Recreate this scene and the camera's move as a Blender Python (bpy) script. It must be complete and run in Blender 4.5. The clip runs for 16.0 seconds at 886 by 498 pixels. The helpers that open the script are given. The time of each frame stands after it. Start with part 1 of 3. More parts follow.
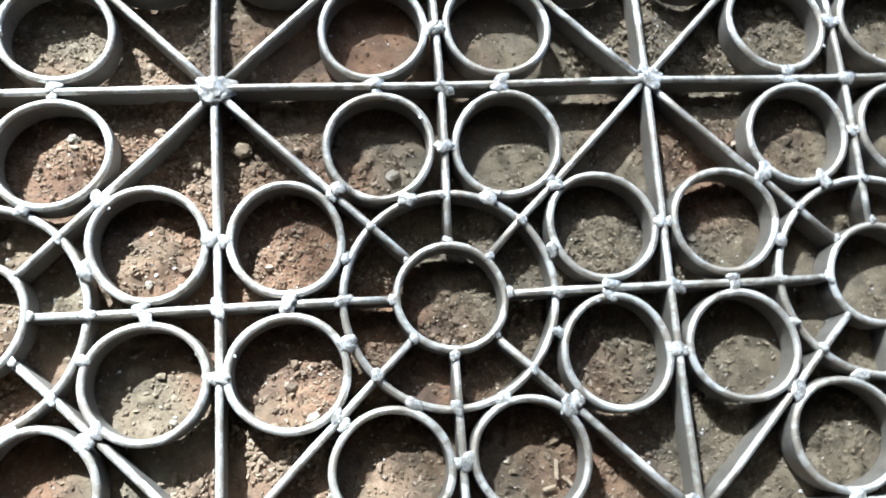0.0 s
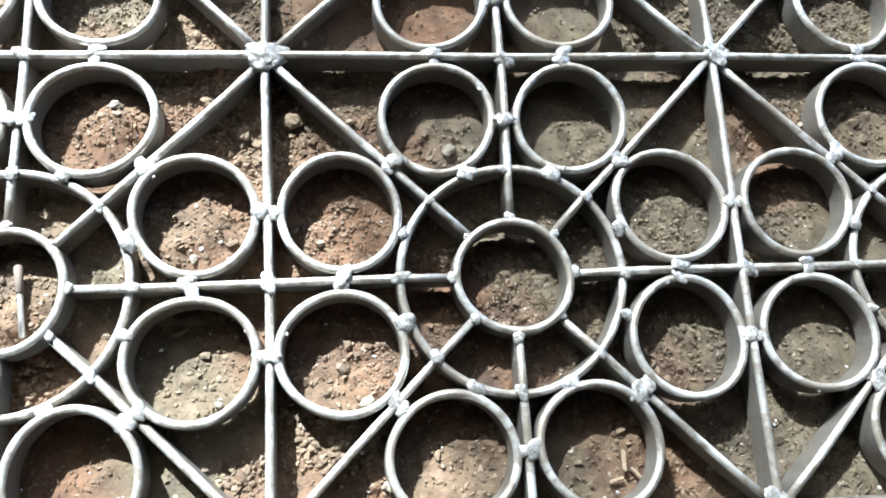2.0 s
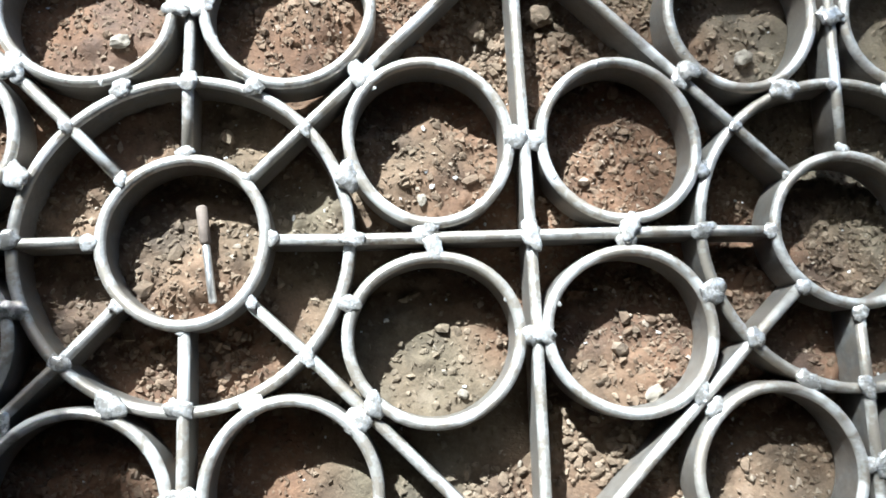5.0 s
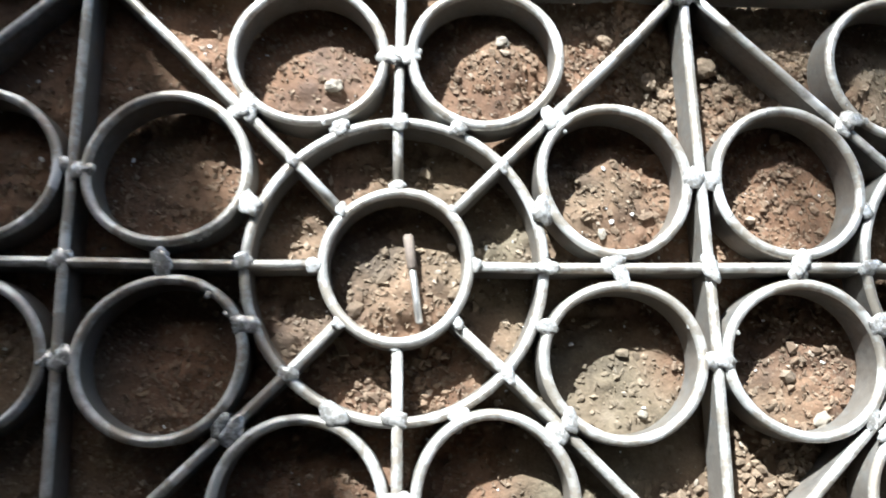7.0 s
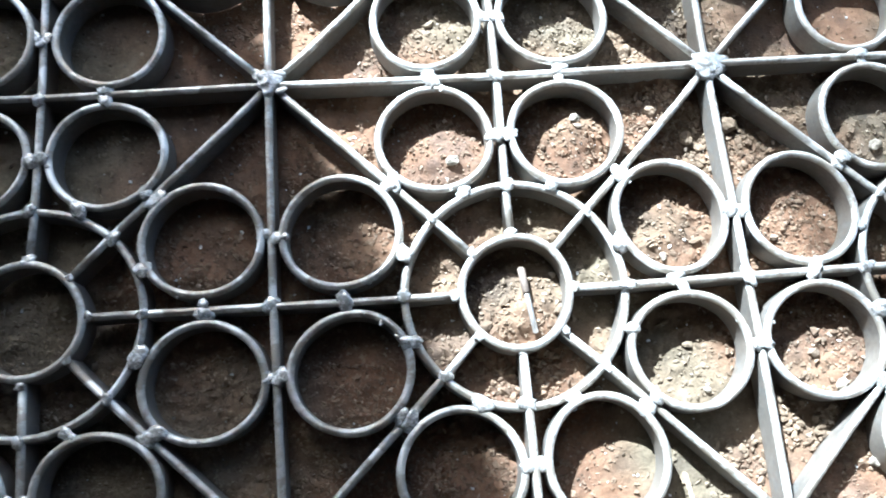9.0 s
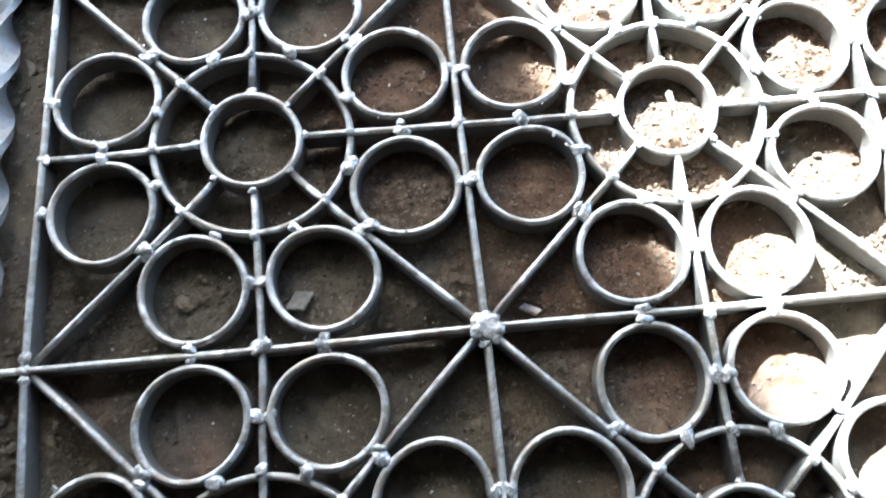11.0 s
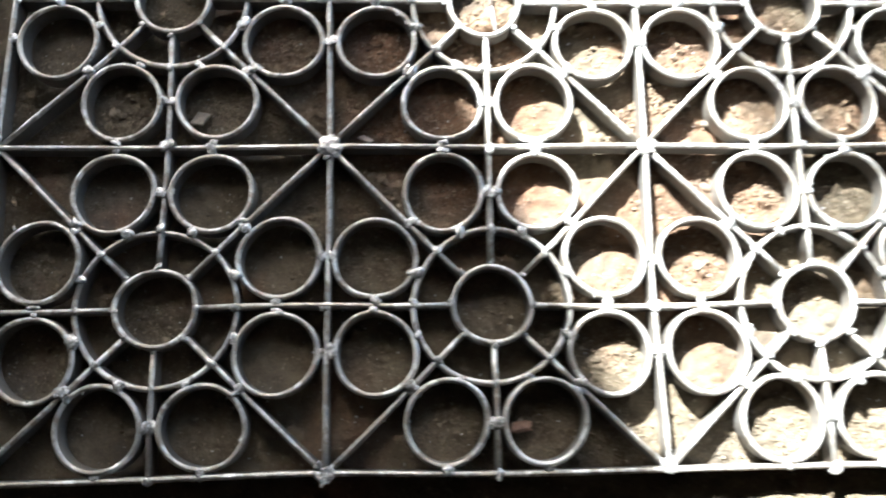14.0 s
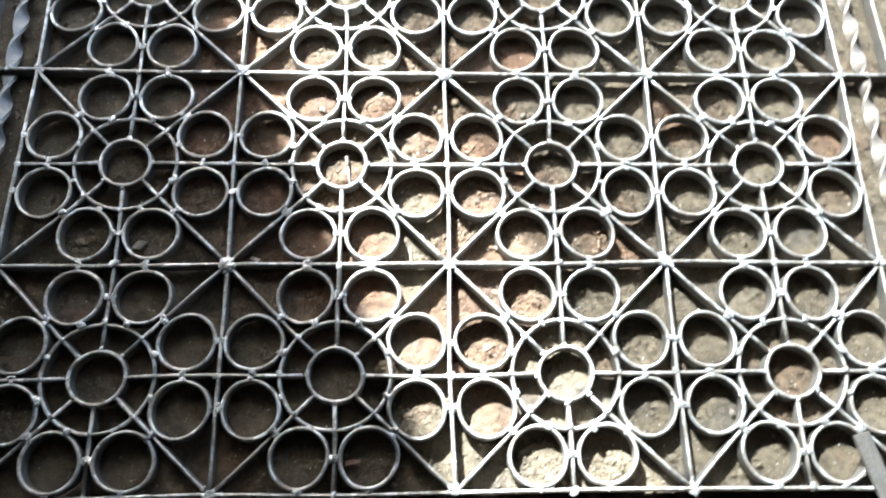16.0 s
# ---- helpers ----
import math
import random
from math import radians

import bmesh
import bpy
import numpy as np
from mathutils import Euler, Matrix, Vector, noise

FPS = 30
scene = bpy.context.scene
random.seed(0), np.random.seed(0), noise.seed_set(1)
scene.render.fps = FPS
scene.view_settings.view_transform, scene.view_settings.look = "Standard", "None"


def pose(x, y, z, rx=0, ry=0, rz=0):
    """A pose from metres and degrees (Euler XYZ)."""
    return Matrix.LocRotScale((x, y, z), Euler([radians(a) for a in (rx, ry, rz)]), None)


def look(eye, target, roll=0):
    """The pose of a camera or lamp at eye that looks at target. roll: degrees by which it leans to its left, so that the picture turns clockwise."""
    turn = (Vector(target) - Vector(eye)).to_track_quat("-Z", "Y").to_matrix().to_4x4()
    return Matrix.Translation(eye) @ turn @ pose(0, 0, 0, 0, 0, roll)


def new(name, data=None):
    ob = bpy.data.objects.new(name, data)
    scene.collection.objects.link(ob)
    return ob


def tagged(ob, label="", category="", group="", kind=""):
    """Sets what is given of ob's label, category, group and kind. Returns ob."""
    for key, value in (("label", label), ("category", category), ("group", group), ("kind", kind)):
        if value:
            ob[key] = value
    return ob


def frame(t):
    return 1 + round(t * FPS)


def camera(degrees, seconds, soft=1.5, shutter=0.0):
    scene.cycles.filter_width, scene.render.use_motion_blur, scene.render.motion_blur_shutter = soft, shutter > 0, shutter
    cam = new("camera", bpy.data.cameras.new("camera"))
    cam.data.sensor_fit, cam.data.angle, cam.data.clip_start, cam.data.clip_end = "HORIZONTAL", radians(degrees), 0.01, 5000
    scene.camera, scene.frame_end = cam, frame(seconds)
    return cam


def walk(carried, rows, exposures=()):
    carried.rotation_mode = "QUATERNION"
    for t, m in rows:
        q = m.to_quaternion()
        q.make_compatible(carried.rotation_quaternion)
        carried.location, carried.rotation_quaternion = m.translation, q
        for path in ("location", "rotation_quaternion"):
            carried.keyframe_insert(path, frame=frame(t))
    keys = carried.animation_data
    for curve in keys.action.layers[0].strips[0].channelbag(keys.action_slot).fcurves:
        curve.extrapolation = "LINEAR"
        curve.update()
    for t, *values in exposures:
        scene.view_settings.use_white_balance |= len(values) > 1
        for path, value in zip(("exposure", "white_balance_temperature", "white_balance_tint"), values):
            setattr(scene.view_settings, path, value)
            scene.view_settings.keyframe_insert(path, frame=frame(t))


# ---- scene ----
cam = camera(59.8, 16.0, soft=1.7, shutter=0.4)
PATH = [
    (0, (0.687, 0.367, 0.536), (0.918, 0.816, -1.4), 24.0),
    (0.5, (0.668, 0.361, 0.496), (0.965, 0.828, -1.426), 25.5),
    (1, (0.662, 0.361, 0.484), (0.976, 0.835, -1.433), 27.0),
    (1.5, (0.657, 0.346, 0.494), (0.922, 0.86, -1.421), 24.9),
    (2, (0.646, 0.348, 0.498), (0.899, 0.851, -1.421), 24.2),
    (2.5, (0.616, 0.32, 0.486), (0.858, 0.755, -1.451), 26.4),
    (3, (0.554, 0.337, 0.472), (0.752, 0.728, -1.48), 24.6),
    (3.2, (0.541, 0.345, 0.47), (0.725, 0.722, -1.485), 24.2),
    (5.3, (0.526, 0.393, 0.36), (0.708, 0.703, -1.608), 28.8),
    (5.5, (0.519, 0.393, 0.356), (0.683, 0.715, -1.611), 25.2),
    (6, (0.504, 0.391, 0.362), (0.664, 0.746, -1.6), 22.7),
    (6.5, (0.476, 0.391, 0.375), (0.608, 0.763, -1.586), 18.4),
    (7, (0.452, 0.382, 0.397), (0.567, 0.8, -1.555), 15.4),
    (7.5, (0.425, 0.387, 0.439), (0.525, 0.824, -1.51), 12.6),
    (8, (0.422, 0.371, 0.46), (0.541, 0.815, -1.486), 13.1),
    (8.2, (0.419, 0.375, 0.476), (0.534, 0.79, -1.477), 12.6),
    (10.3, (0.299, 0.25, 0.535), (0.394, 0.926, -1.345), 3.3),
    (10.5, (0.291, 0.227, 0.539), (0.348, 0.893, -1.346), 0.1),
    (11, (0.267, 0.205, 0.551), (0.31, 0.781, -1.364), -1.0),
    (11.5, (0.245, 0.174, 0.565), (0.253, 0.72, -1.359), -2.7),
    (12, (0.241, 0.136, 0.587), (0.256, 0.669, -1.34), -2.1),
    (12.5, (0.222, 0.1, 0.593), (0.188, 0.482, -1.37), -7.5),
    (13, (0.268, 0.088, 0.624), (0.312, 0.526, -1.327), 4.4),
    (13.5, (0.308, 0.061, 0.663), (0.321, 0.517, -1.284), 1.2),
    (14, (0.382, 0.058, 0.734), (0.453, 0.465, -1.223), 9.3),
    (14.5, (0.437, 0.034, 0.847), (0.571, 0.489, -1.096), 16.6),
    (15, (0.466, 0.002, 0.931), (0.519, 0.485, -1.009), 5.5),
    (15.5, (0.523, -0.016, 1.0), (0.561, 0.514, -0.928), 1.9),
    (16, (0.554, -0.036, 1.033), (0.627, 0.643, -0.846), 5.6),
]
STOPS = [(0.0, 2.13, 5600, 3), (1.5, 2.28, 5600, 3), (2.5, 2.08, 5900, 3), (3.0, 1.93, 5850, 3), (5.5, 1.88, 5600, 3), (6.0, 1.95, 5420, 3), (6.5, 2.18, 5700, 4), (7.0, 1.96, 5900, 5), (8.2, 2.28, 5450, 2),
         (10.5, 3.55, 5300, 3), (11.5, 4.23, 5750, 3), (12.5, 5.18, 5950, 3), (13.0, 4.83, 6250, 3), (13.5, 4.43, 6250, 6), (14.0, 3.30, 6150, 6), (14.5, 3.00, 6100, 6), (15.0, 3.18, 6050, 6), (15.5, 3.33, 6000, 5), (16.0, 3.00, 5800, 3)]
walk(cam, [(t, look(eye, target, roll)) for t, eye, target, roll in PATH], STOPS)

# ---- light and sky ----
SUN_AZ = math.atan2(-0.425, 0.905)      # from straight ahead, to the left
SUN_EL = radians(38)
TO_SUN = Vector((math.sin(SUN_AZ) * math.cos(SUN_EL), math.cos(SUN_AZ) * math.cos(SUN_EL), math.sin(SUN_EL)))
world = bpy.data.worlds.new("daylight")
scene.world = world
world.use_nodes = True
wn, wl = world.node_tree.nodes, world.node_tree.links
sky = wn.new("ShaderNodeTexSky")
sky.sky_type, sky.sun_disc = "NISHITA", False
sky.sun_elevation, sky.sun_rotation = SUN_EL, SUN_AZ
sky.air_density, sky.dust_density = 1.0, 3.0
haze = wn.new("ShaderNodeHueSaturation")     # a hazy, nearly white sky
haze.inputs["Saturation"].default_value = 1.0
wl.new(sky.outputs["Color"], haze.inputs["Color"])
wl.new(haze.outputs["Color"], wn["Background"].inputs["Color"])
wn["Background"].inputs["Strength"].default_value = 0.101
sun = new("sun", bpy.data.lights.new("sun", "SUN"))
sun.data.energy, sun.data.angle, sun.data.color = 5.0, radians(0.55), (1.0, 0.98, 0.95)
sun.matrix_world = look(TO_SUN * 20, (0, 0, 0))

# ---- plan ----
PITCH = 0.30                 # side of one square of the pattern
COLS, ROWS_UP = 4, 3
TOP = 0.045                  # upper edges of the flat bars
DEEP = 0.021                 # height of the flat bar
THICK = 0.0051
BASE = TOP - DEEP
HALF = PITCH / 2
SNUG = HALF * (2 - math.sqrt(2)) / 2   # from ring centre to each bar it touches
RING = 0.0364                # centre line of the small rings
HUB = 0.0350                 # inner ring of a rosette
HOOP = 0.0709                # outer ring of a rosette
SIDE = 0.0785                # from the grille's edge to the outermost bar
TWIST = 0.040                # from the grille's edge to the twisted bar
rng = np.random.default_rng(7)


# ---- materials ----
def material(name):
    m = bpy.data.materials.new(name)
    m.use_nodes = True
    t = m.node_tree
    return m, t.nodes, t.links, t.nodes["Principled BSDF"]


def noise_node(n, l, where, scale, detail=4.0, rough=0.6):
    q = n.new("ShaderNodeTexNoise")
    q.inputs["Scale"].default_value = scale
    q.inputs["Detail"].default_value = detail
    q.inputs["Roughness"].default_value = rough
    l.new(where, q.inputs["Vector"])
    return q.outputs["Fac"]


def ramp(n, l, fac, *stops):
    r = n.new("ShaderNodeValToRGB")
    e = r.color_ramp.elements
    while len(e) < len(stops):
        e.new(0.5)
    for k, (p, c) in zip(e, stops):
        k.position = p
        k.color = (*c, 1) if len(c) == 3 else c
    l.new(fac, r.inputs["Fac"])
    return r.outputs["Color"]


def mixed(n, l, fac, a, b, how="MIX"):
    x = n.new("ShaderNodeMix")
    x.data_type, x.blend_type = "RGBA", how
    if isinstance(fac, float):
        x.inputs[0].default_value = fac
    else:
        l.new(fac, x.inputs[0])
    for socket, v in ((x.inputs[6], a), (x.inputs[7], b)):
        if isinstance(v, tuple):
            socket.default_value = (*v, 1)
        else:
            l.new(v, socket)
    return x.outputs[2]


def bump(n, l, height, strength, distance, after=None):
    b = n.new("ShaderNodeBump")
    b.inputs["Strength"].default_value = strength
    b.inputs["Distance"].default_value = distance
    l.new(height, b.inputs["Height"])
    if after is not None:
        l.new(after, b.inputs["Normal"])
    return b.outputs["Normal"]


def grey(v):
    return (v, v, v)


def steel(name, low, high, stain, stain_amount, rough, metal, wear=110, blotch=0.5, ground=0.0):
    m, n, l, p = material(name)
    at = n.new("ShaderNodeNewGeometry").outputs["Position"]
    broad = noise_node(n, l, at, 22, 5)
    fine = noise_node(n, l, at, 260, 4, 0.7)
    colour = ramp(n, l, fine, (0.3, low), (0.7, high))
    specks = noise_node(n, l, at, wear, 4, 0.7)
    patches = mixed(n, l, 1.0, ramp(n, l, broad, (0.43, grey(0)), (0.66, grey(0.7 * stain_amount))), ramp(n, l, specks, (0.44, grey(0)), (0.55, grey(blotch * stain_amount))), "LIGHTEN")
    colour = mixed(n, l, patches, colour, stain)
    if ground:                                   # stretches ground bright beside the welds
        shiny = noise_node(n, l, at, 38, 2, 0.5)
        colour = mixed(n, l, ramp(n, l, shiny, (0.58, grey(0)), (0.63, grey(ground))), colour, (0.80, 0.80, 0.78))
    l.new(colour, p.inputs["Base Color"])
    l.new(ramp(n, l, fine, (0.25, grey(rough - 0.1)), (0.8, grey(rough + 0.16))), p.inputs["Roughness"])
    p.inputs["Metallic"].default_value = metal
    l.new(bump(n, l, fine, 0.35, 0.0006), p.inputs["Normal"])
    return m


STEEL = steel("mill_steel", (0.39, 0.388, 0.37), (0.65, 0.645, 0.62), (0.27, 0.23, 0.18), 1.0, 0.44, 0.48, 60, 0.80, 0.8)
BLUE_STEEL = steel("scaled_steel", (0.28, 0.285, 0.287), (0.43, 0.437, 0.44), (0.23, 0.205, 0.175), 0.7, 0.48, 0.4)
RUSTY = steel("rusty_steel", (0.24, 0.22, 0.19), (0.40, 0.37, 0.33), (0.17, 0.11, 0.07), 0.9, 0.55, 0.3)
# darker steel: bar sides with shade put into the colour, and the loose bar
DARK_STEEL = steel("dark_steel", (0.125, 0.123, 0.117), (0.235, 0.230, 0.214), (0.19, 0.145, 0.102), 0.7, 0.45, 0.3)
WELD = steel("weld_metal", (0.48, 0.485, 0.485), (0.84, 0.845, 0.84), (0.26, 0.235, 0.20), 0.8, 0.24, 0.45, 320, 0.9)
SLAG = steel("bright_slag", (0.60, 0.61, 0.62), (0.85, 0.86, 0.86), (0.40, 0.38, 0.35), 0.5, 0.22, 0.15)
FLUX = steel("electrode_coating", (0.15, 0.115, 0.09), (0.25, 0.20, 0.16), (0.12, 0.10, 0.09), 0.6, 0.8, 0.0)
CORE = steel("electrode_core", (0.50, 0.50, 0.49), (0.66, 0.66, 0.65), (0.30, 0.25, 0.20), 0.3, 0.36, 0.85)


def soil(name, gain=1.0, bits=False):
    m, n, l, p = material(name)
    at = n.new("ShaderNodeNewGeometry").outputs["Position"]
    broad = noise_node(n, l, at, 5.0, 3)
    middle = noise_node(n, l, at, 38, 6, 0.65)
    fine = noise_node(n, l, at, 420, 4, 0.7)
    g = lambda c: tuple(v * gain for v in c)
    brown = ramp(n, l, middle, (0.30, g((0.088, 0.073, 0.054))), (0.52, g((0.152, 0.125, 0.086))), (0.75, g((0.215, 0.180, 0.133))))
    red = ramp(n, l, middle, (0.30, g((0.096, 0.056, 0.038))), (0.60, g((0.212, 0.118, 0.071))), (0.8, g((0.265, 0.168, 0.110))))
    # reddish dust spread over one stretch of the yard
    off = n.new("ShaderNodeVectorMath")
    off.operation = "DISTANCE"
    off.inputs[1].default_value = (0.53, 0.45, 0.03)
    l.new(at, off.inputs[0])
    spread = n.new("ShaderNodeMapRange")
    spread.inputs["From Min"].default_value, spread.inputs["From Max"].default_value = 0.15, 0.46
    spread.inputs["To Min"].default_value, spread.inputs["To Max"].default_value = 0.13, -0.06
    l.new(off.outputs["Value"], spread.inputs["Value"])
    dust = n.new("ShaderNodeMath")
    l.new(broad, dust.inputs[0])
    l.new(spread.outputs["Result"], dust.inputs[1])
    colour = mixed(n, l, ramp(n, l, dust.outputs[0], (0.48, grey(0)), (0.63, grey(0.85))), brown, red)
    if bits:
        lone = n.new("ShaderNodeNewGeometry").outputs["Random Per Island"]
        tint = ramp(n, l, lone, (0.0, g((0.120, 0.096, 0.070))), (0.40, g((0.172, 0.138, 0.100))), (0.75, g((0.23, 0.182, 0.130))),
                    (0.94, g((0.32, 0.26, 0.19))), (0.99, g((0.50, 0.44, 0.36))))
        colour = mixed(n, l, 0.45, colour, tint)
    soot = ramp(n, l, noise_node(n, l, at, 13, 5), (0.52, grey(0)), (0.68, grey(0.18 if bits else 0.45)))
    colour = mixed(n, l, soot, colour, g((0.075, 0.072, 0.070)))
    colour = mixed(n, l, 0.6, colour, ramp(n, l, fine, (0.3, grey(0.45)), (0.7, grey(1.0))), "MULTIPLY")
    l.new(colour, p.inputs["Base Color"])
    p.inputs["Roughness"].default_value = 0.93
    p.inputs["Specular IOR Level"].default_value = 0.25
    grit = noise_node(n, l, at, 170, 3, 0.75)
    grain = bump(n, l, grit, 0.5, 0.0013, bump(n, l, fine, 0.6, 0.0008))
    l.new(bump(n, l, middle, 0.4, 0.003, grain), p.inputs["Normal"])
    return m


SOIL = soil("soil", 1.1)
CRUMBS = soil("soil_crumbs", 1.15, True)


def stone_like(name, a, b, scale):
    m, n, l, p = material(name)
    at = n.new("ShaderNodeNewGeometry").outputs["Position"]
    v = noise_node(n, l, at, scale, 5, 0.65)
    l.new(ramp(n, l, v, (0.3, a), (0.7, b)), p.inputs["Base Color"])
    p.inputs["Roughness"].default_value = 0.85
    l.new(bump(n, l, v, 0.5, 0.001), p.inputs["Normal"])
    return m


STONE = stone_like("pale_stone", (0.17, 0.15, 0.12), (0.30, 0.265, 0.215), 300)
FIRED = stone_like("fired_clay", (0.22, 0.125, 0.085), (0.36, 0.23, 0.16), 260)
PALE = stone_like("pale_chip", (0.46, 0.38, 0.32), (0.66, 0.57, 0.50), 400)
CHIP = stone_like("dry_wood", (0.24, 0.18, 0.12), (0.40, 0.32, 0.23), 400)
PLASTER = stone_like("plaster", (0.40, 0.39, 0.37), (0.52, 0.51, 0.48), 6)
DARK_SHEET = stone_like("dark_sheet", (0.035, 0.035, 0.035), (0.075, 0.073, 0.07), 6)


# ---- mesh helpers ----
def mesh_of(name, verts, faces, mat, smooth=True, sharp=()):
    me = bpy.data.meshes.new(name)
    me.from_pydata([tuple(v) for v in verts], [], faces)
    me.polygons.foreach_set("use_smooth", [smooth] * len(me.polygons))
    if sharp:
        marks = set(sharp)
        me.edges.foreach_set("use_edge_sharp", [tuple(sorted(e.vertices)) in marks for e in me.edges])
    me.materials.append(mat)
    me.update()
    return me


def part(name, me, parent, m=None, label="", kind=""):
    ob = new(name, me)
    ob.parent = parent
    if m is not None:
        ob.matrix_basis = m
    return tagged(ob, label, kind=kind)


def thing(name, me, label, category, m=None, group="", kind=""):
    ob = new(name, me)
    if m is not None:
        ob.matrix_basis = m
    return tagged(ob, label, category, group, kind)


# how far the welder's joints sit from the ruled pattern, in millimetres, by half squares
OFF = {(0, 1): (-0.4, -3.8), (0, 2): (-3.4, -0.5), (0, 4): (1.9, 3.6), (1, 0): (2, 1.5), (1, 1): (-0.3, -1.2), (1, 2): (1.2, 0.2), (1, 3): (-1.7, 2.3),
       (2, 0): (2.9, 4.4), (2, 1): (1.4, 0.9), (2, 2): (1.4, 1.1), (2, 3): (-0.5, 1.9), (2, 4): (0.2, 2), (3, 0): (3, 2.6), (3, 1): (1, 0),
       (3, 2): (2.8, -1), (3, 3): (1.2, -0.3), (3, 4): (2.8, -0.8), (4, 0): (3.3, 4.3), (4, 1): (-0.3, -2.3), (4, 2): (0.4, 1.5), (4, 3): (0.2, -0.7),
       (4, 4): (-0.9, -1.6), (5, 0): (0.8, 3.9), (5, 2): (-1.5, 0.5), (5, 3): (-0.8, -0.9), (5, 4): (1.8, -2.8), (6, 0): (-0.6, 4), (6, 1): (-4.8, -0.5),
       (6, 2): (-1, 2.4), (6, 3): (-0.6, -0.7), (6, 4): (0.7, 0.4), (7, 0): (-0.5, 4), (7, 4): (4.6, -0.5), (8, 3): (-2.7, 1.2), (8, 4): (2, 1.1)}


def warp(x, y):
    u, v = min(max(x / HALF, 0), 7.999), min(max(y / HALF, 0), 5.999)
    i, j = int(u), int(v)
    fu, fv = u - i, v - j
    dx = dy = 0.0
    for a, b, w in ((i, j, (1 - fu) * (1 - fv)), (i + 1, j, fu * (1 - fv)), (i, j + 1, (1 - fu) * fv), (i + 1, j + 1, fu * fv)):
        ox, oy = OFF.get((a, b), (0, 0))
        dx, dy = dx + w * ox, dy + w * oy
    return x + dx / 1000, y + dy / 1000


def flat_profile(thick=THICK, deep=DEEP, r=0.0023):
    """Across (a) and up (b) of a flat bar on edge, its corners worn round; top at 0."""
    h = thick / 2
    pts = []
    for cx, cz, a0 in ((h - r, -r, 0), (-h + r, -r, 90), (-h + r, -deep + r, 180), (h - r, -deep + r, 270)):
        for k in range(4):
            a = radians(a0 + 30 * k)
            pts.append((cx + r * math.cos(a), cz + r * math.sin(a)))
    return pts


def sweep(name, spots, mat, closed=False, profile=None):
    """Spots: (place, across) along the way; the profile stands upright on it."""
    profile = profile or flat_profile()
    k, verts, faces, sharp = len(profile), [], [], []
    for place, across in spots:
        for a, b in profile:
            verts.append((place[0] + across[0] * a, place[1] + across[1] * a, place[2] + b))
    count = len(spots)
    for i in range(count if closed else count - 1):
        j = (i + 1) % count
        for q in range(k):
            r = (q + 1) % k
            faces.append((i * k + q, j * k + q, j * k + r, i * k + r))
            if q in (3, 7, 11, 15, 0, 4, 8, 12):
                sharp.append(tuple(sorted((i * k + q, j * k + q))))
    if not closed:
        faces.append(tuple(range(k)))
        faces.append(tuple(range((count - 1) * k, count * k))[::-1])
    me = mesh_of(name, verts, faces, mat, True, sharp)
    me.materials.append(DARK_STEEL if mat is STEEL else mat)          # sides darkened for scale and painted-in shade, upper edges worn bright
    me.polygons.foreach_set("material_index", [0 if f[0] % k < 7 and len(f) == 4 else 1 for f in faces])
    return me


def ring_mesh(name, radius, seed, steps=56, wobble=0.0008):
    r = np.random.default_rng(seed)
    p1, p2, p3 = r.uniform(0, 6.28, 3)
    spots = []
    for i in range(steps):
        a = 2 * math.pi * i / steps
        rad = radius + wobble * (math.sin(2 * a + p1) + 0.5 * math.sin(3 * a + p2))
        lift = 0.0005 * math.sin(a + p3)
        spots.append(((rad * math.cos(a), rad * math.sin(a), lift), (math.cos(a), math.sin(a))))
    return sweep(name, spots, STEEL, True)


def bar_mesh(name, a, b, z=0.0, mat=None, wander=0.0010, deep=DEEP, seed=0):
    r = np.random.default_rng(seed + int(1e4 * (abs(a[0]) + 3 * abs(a[1]) + 7 * abs(b[1]) + 11 * abs(b[0]))))
    a, b = Vector(a), Vector(b)
    along = (b - a).normalized()
    across = (along.y, -along.x)
    steps = max(2, int((b - a).length / 0.03))
    p1, p2 = r.uniform(0, 6.28, 2)
    w1 = r.uniform(9, 16)
    spots = []
    for i in range(steps + 1):
        s = i / steps
        c = a.lerp(b, s)
        d = (c - a).length
        off = wander * math.sin(w1 * d + p1) * min(1, 6 * s, 6 * (1 - s))
        wx, wy = warp(c.x, c.y)
        spots.append(((wx + across[0] * off, wy + across[1] * off, z + 0.0006 * math.sin(7 * d + p2)), across))
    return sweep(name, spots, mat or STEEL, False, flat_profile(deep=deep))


def lump(seed, size, flat, rough, level=2):
    """An irregular lump as vertices and faces."""
    bm = bmesh.new()
    bmesh.ops.create_icosphere(bm, subdivisions=level, radius=1)
    r = np.random.default_rng(seed)
    shift = Vector(r.uniform(-50, 50, 3))
    verts = []
    for v in bm.verts:
        k = 1 + rough * noise.noise(v.co * 1.4 + shift) + 0.3 * rough * noise.noise(v.co * 3.6 + shift)
        verts.append((v.co.x * k * size[0], v.co.y * k * size[1], v.co.z * k * size[2] * flat))
    faces = [tuple(v.index for v in f.verts) for f in bm.faces]
    bm.free()
    return verts, faces


# ---- ground: one sheet, crumbly near the grille, running out to the horizon ----
def stretch(lo, hi, step, far):
    dense = list(np.arange(lo, hi + step / 2, step))
    out, d = [], step
    edge = hi
    while edge < far:
        d *= 1.35
        edge += d
        out.append(edge)
    return np.array([lo - (e - hi) for e in out[::-1]] + dense + out)


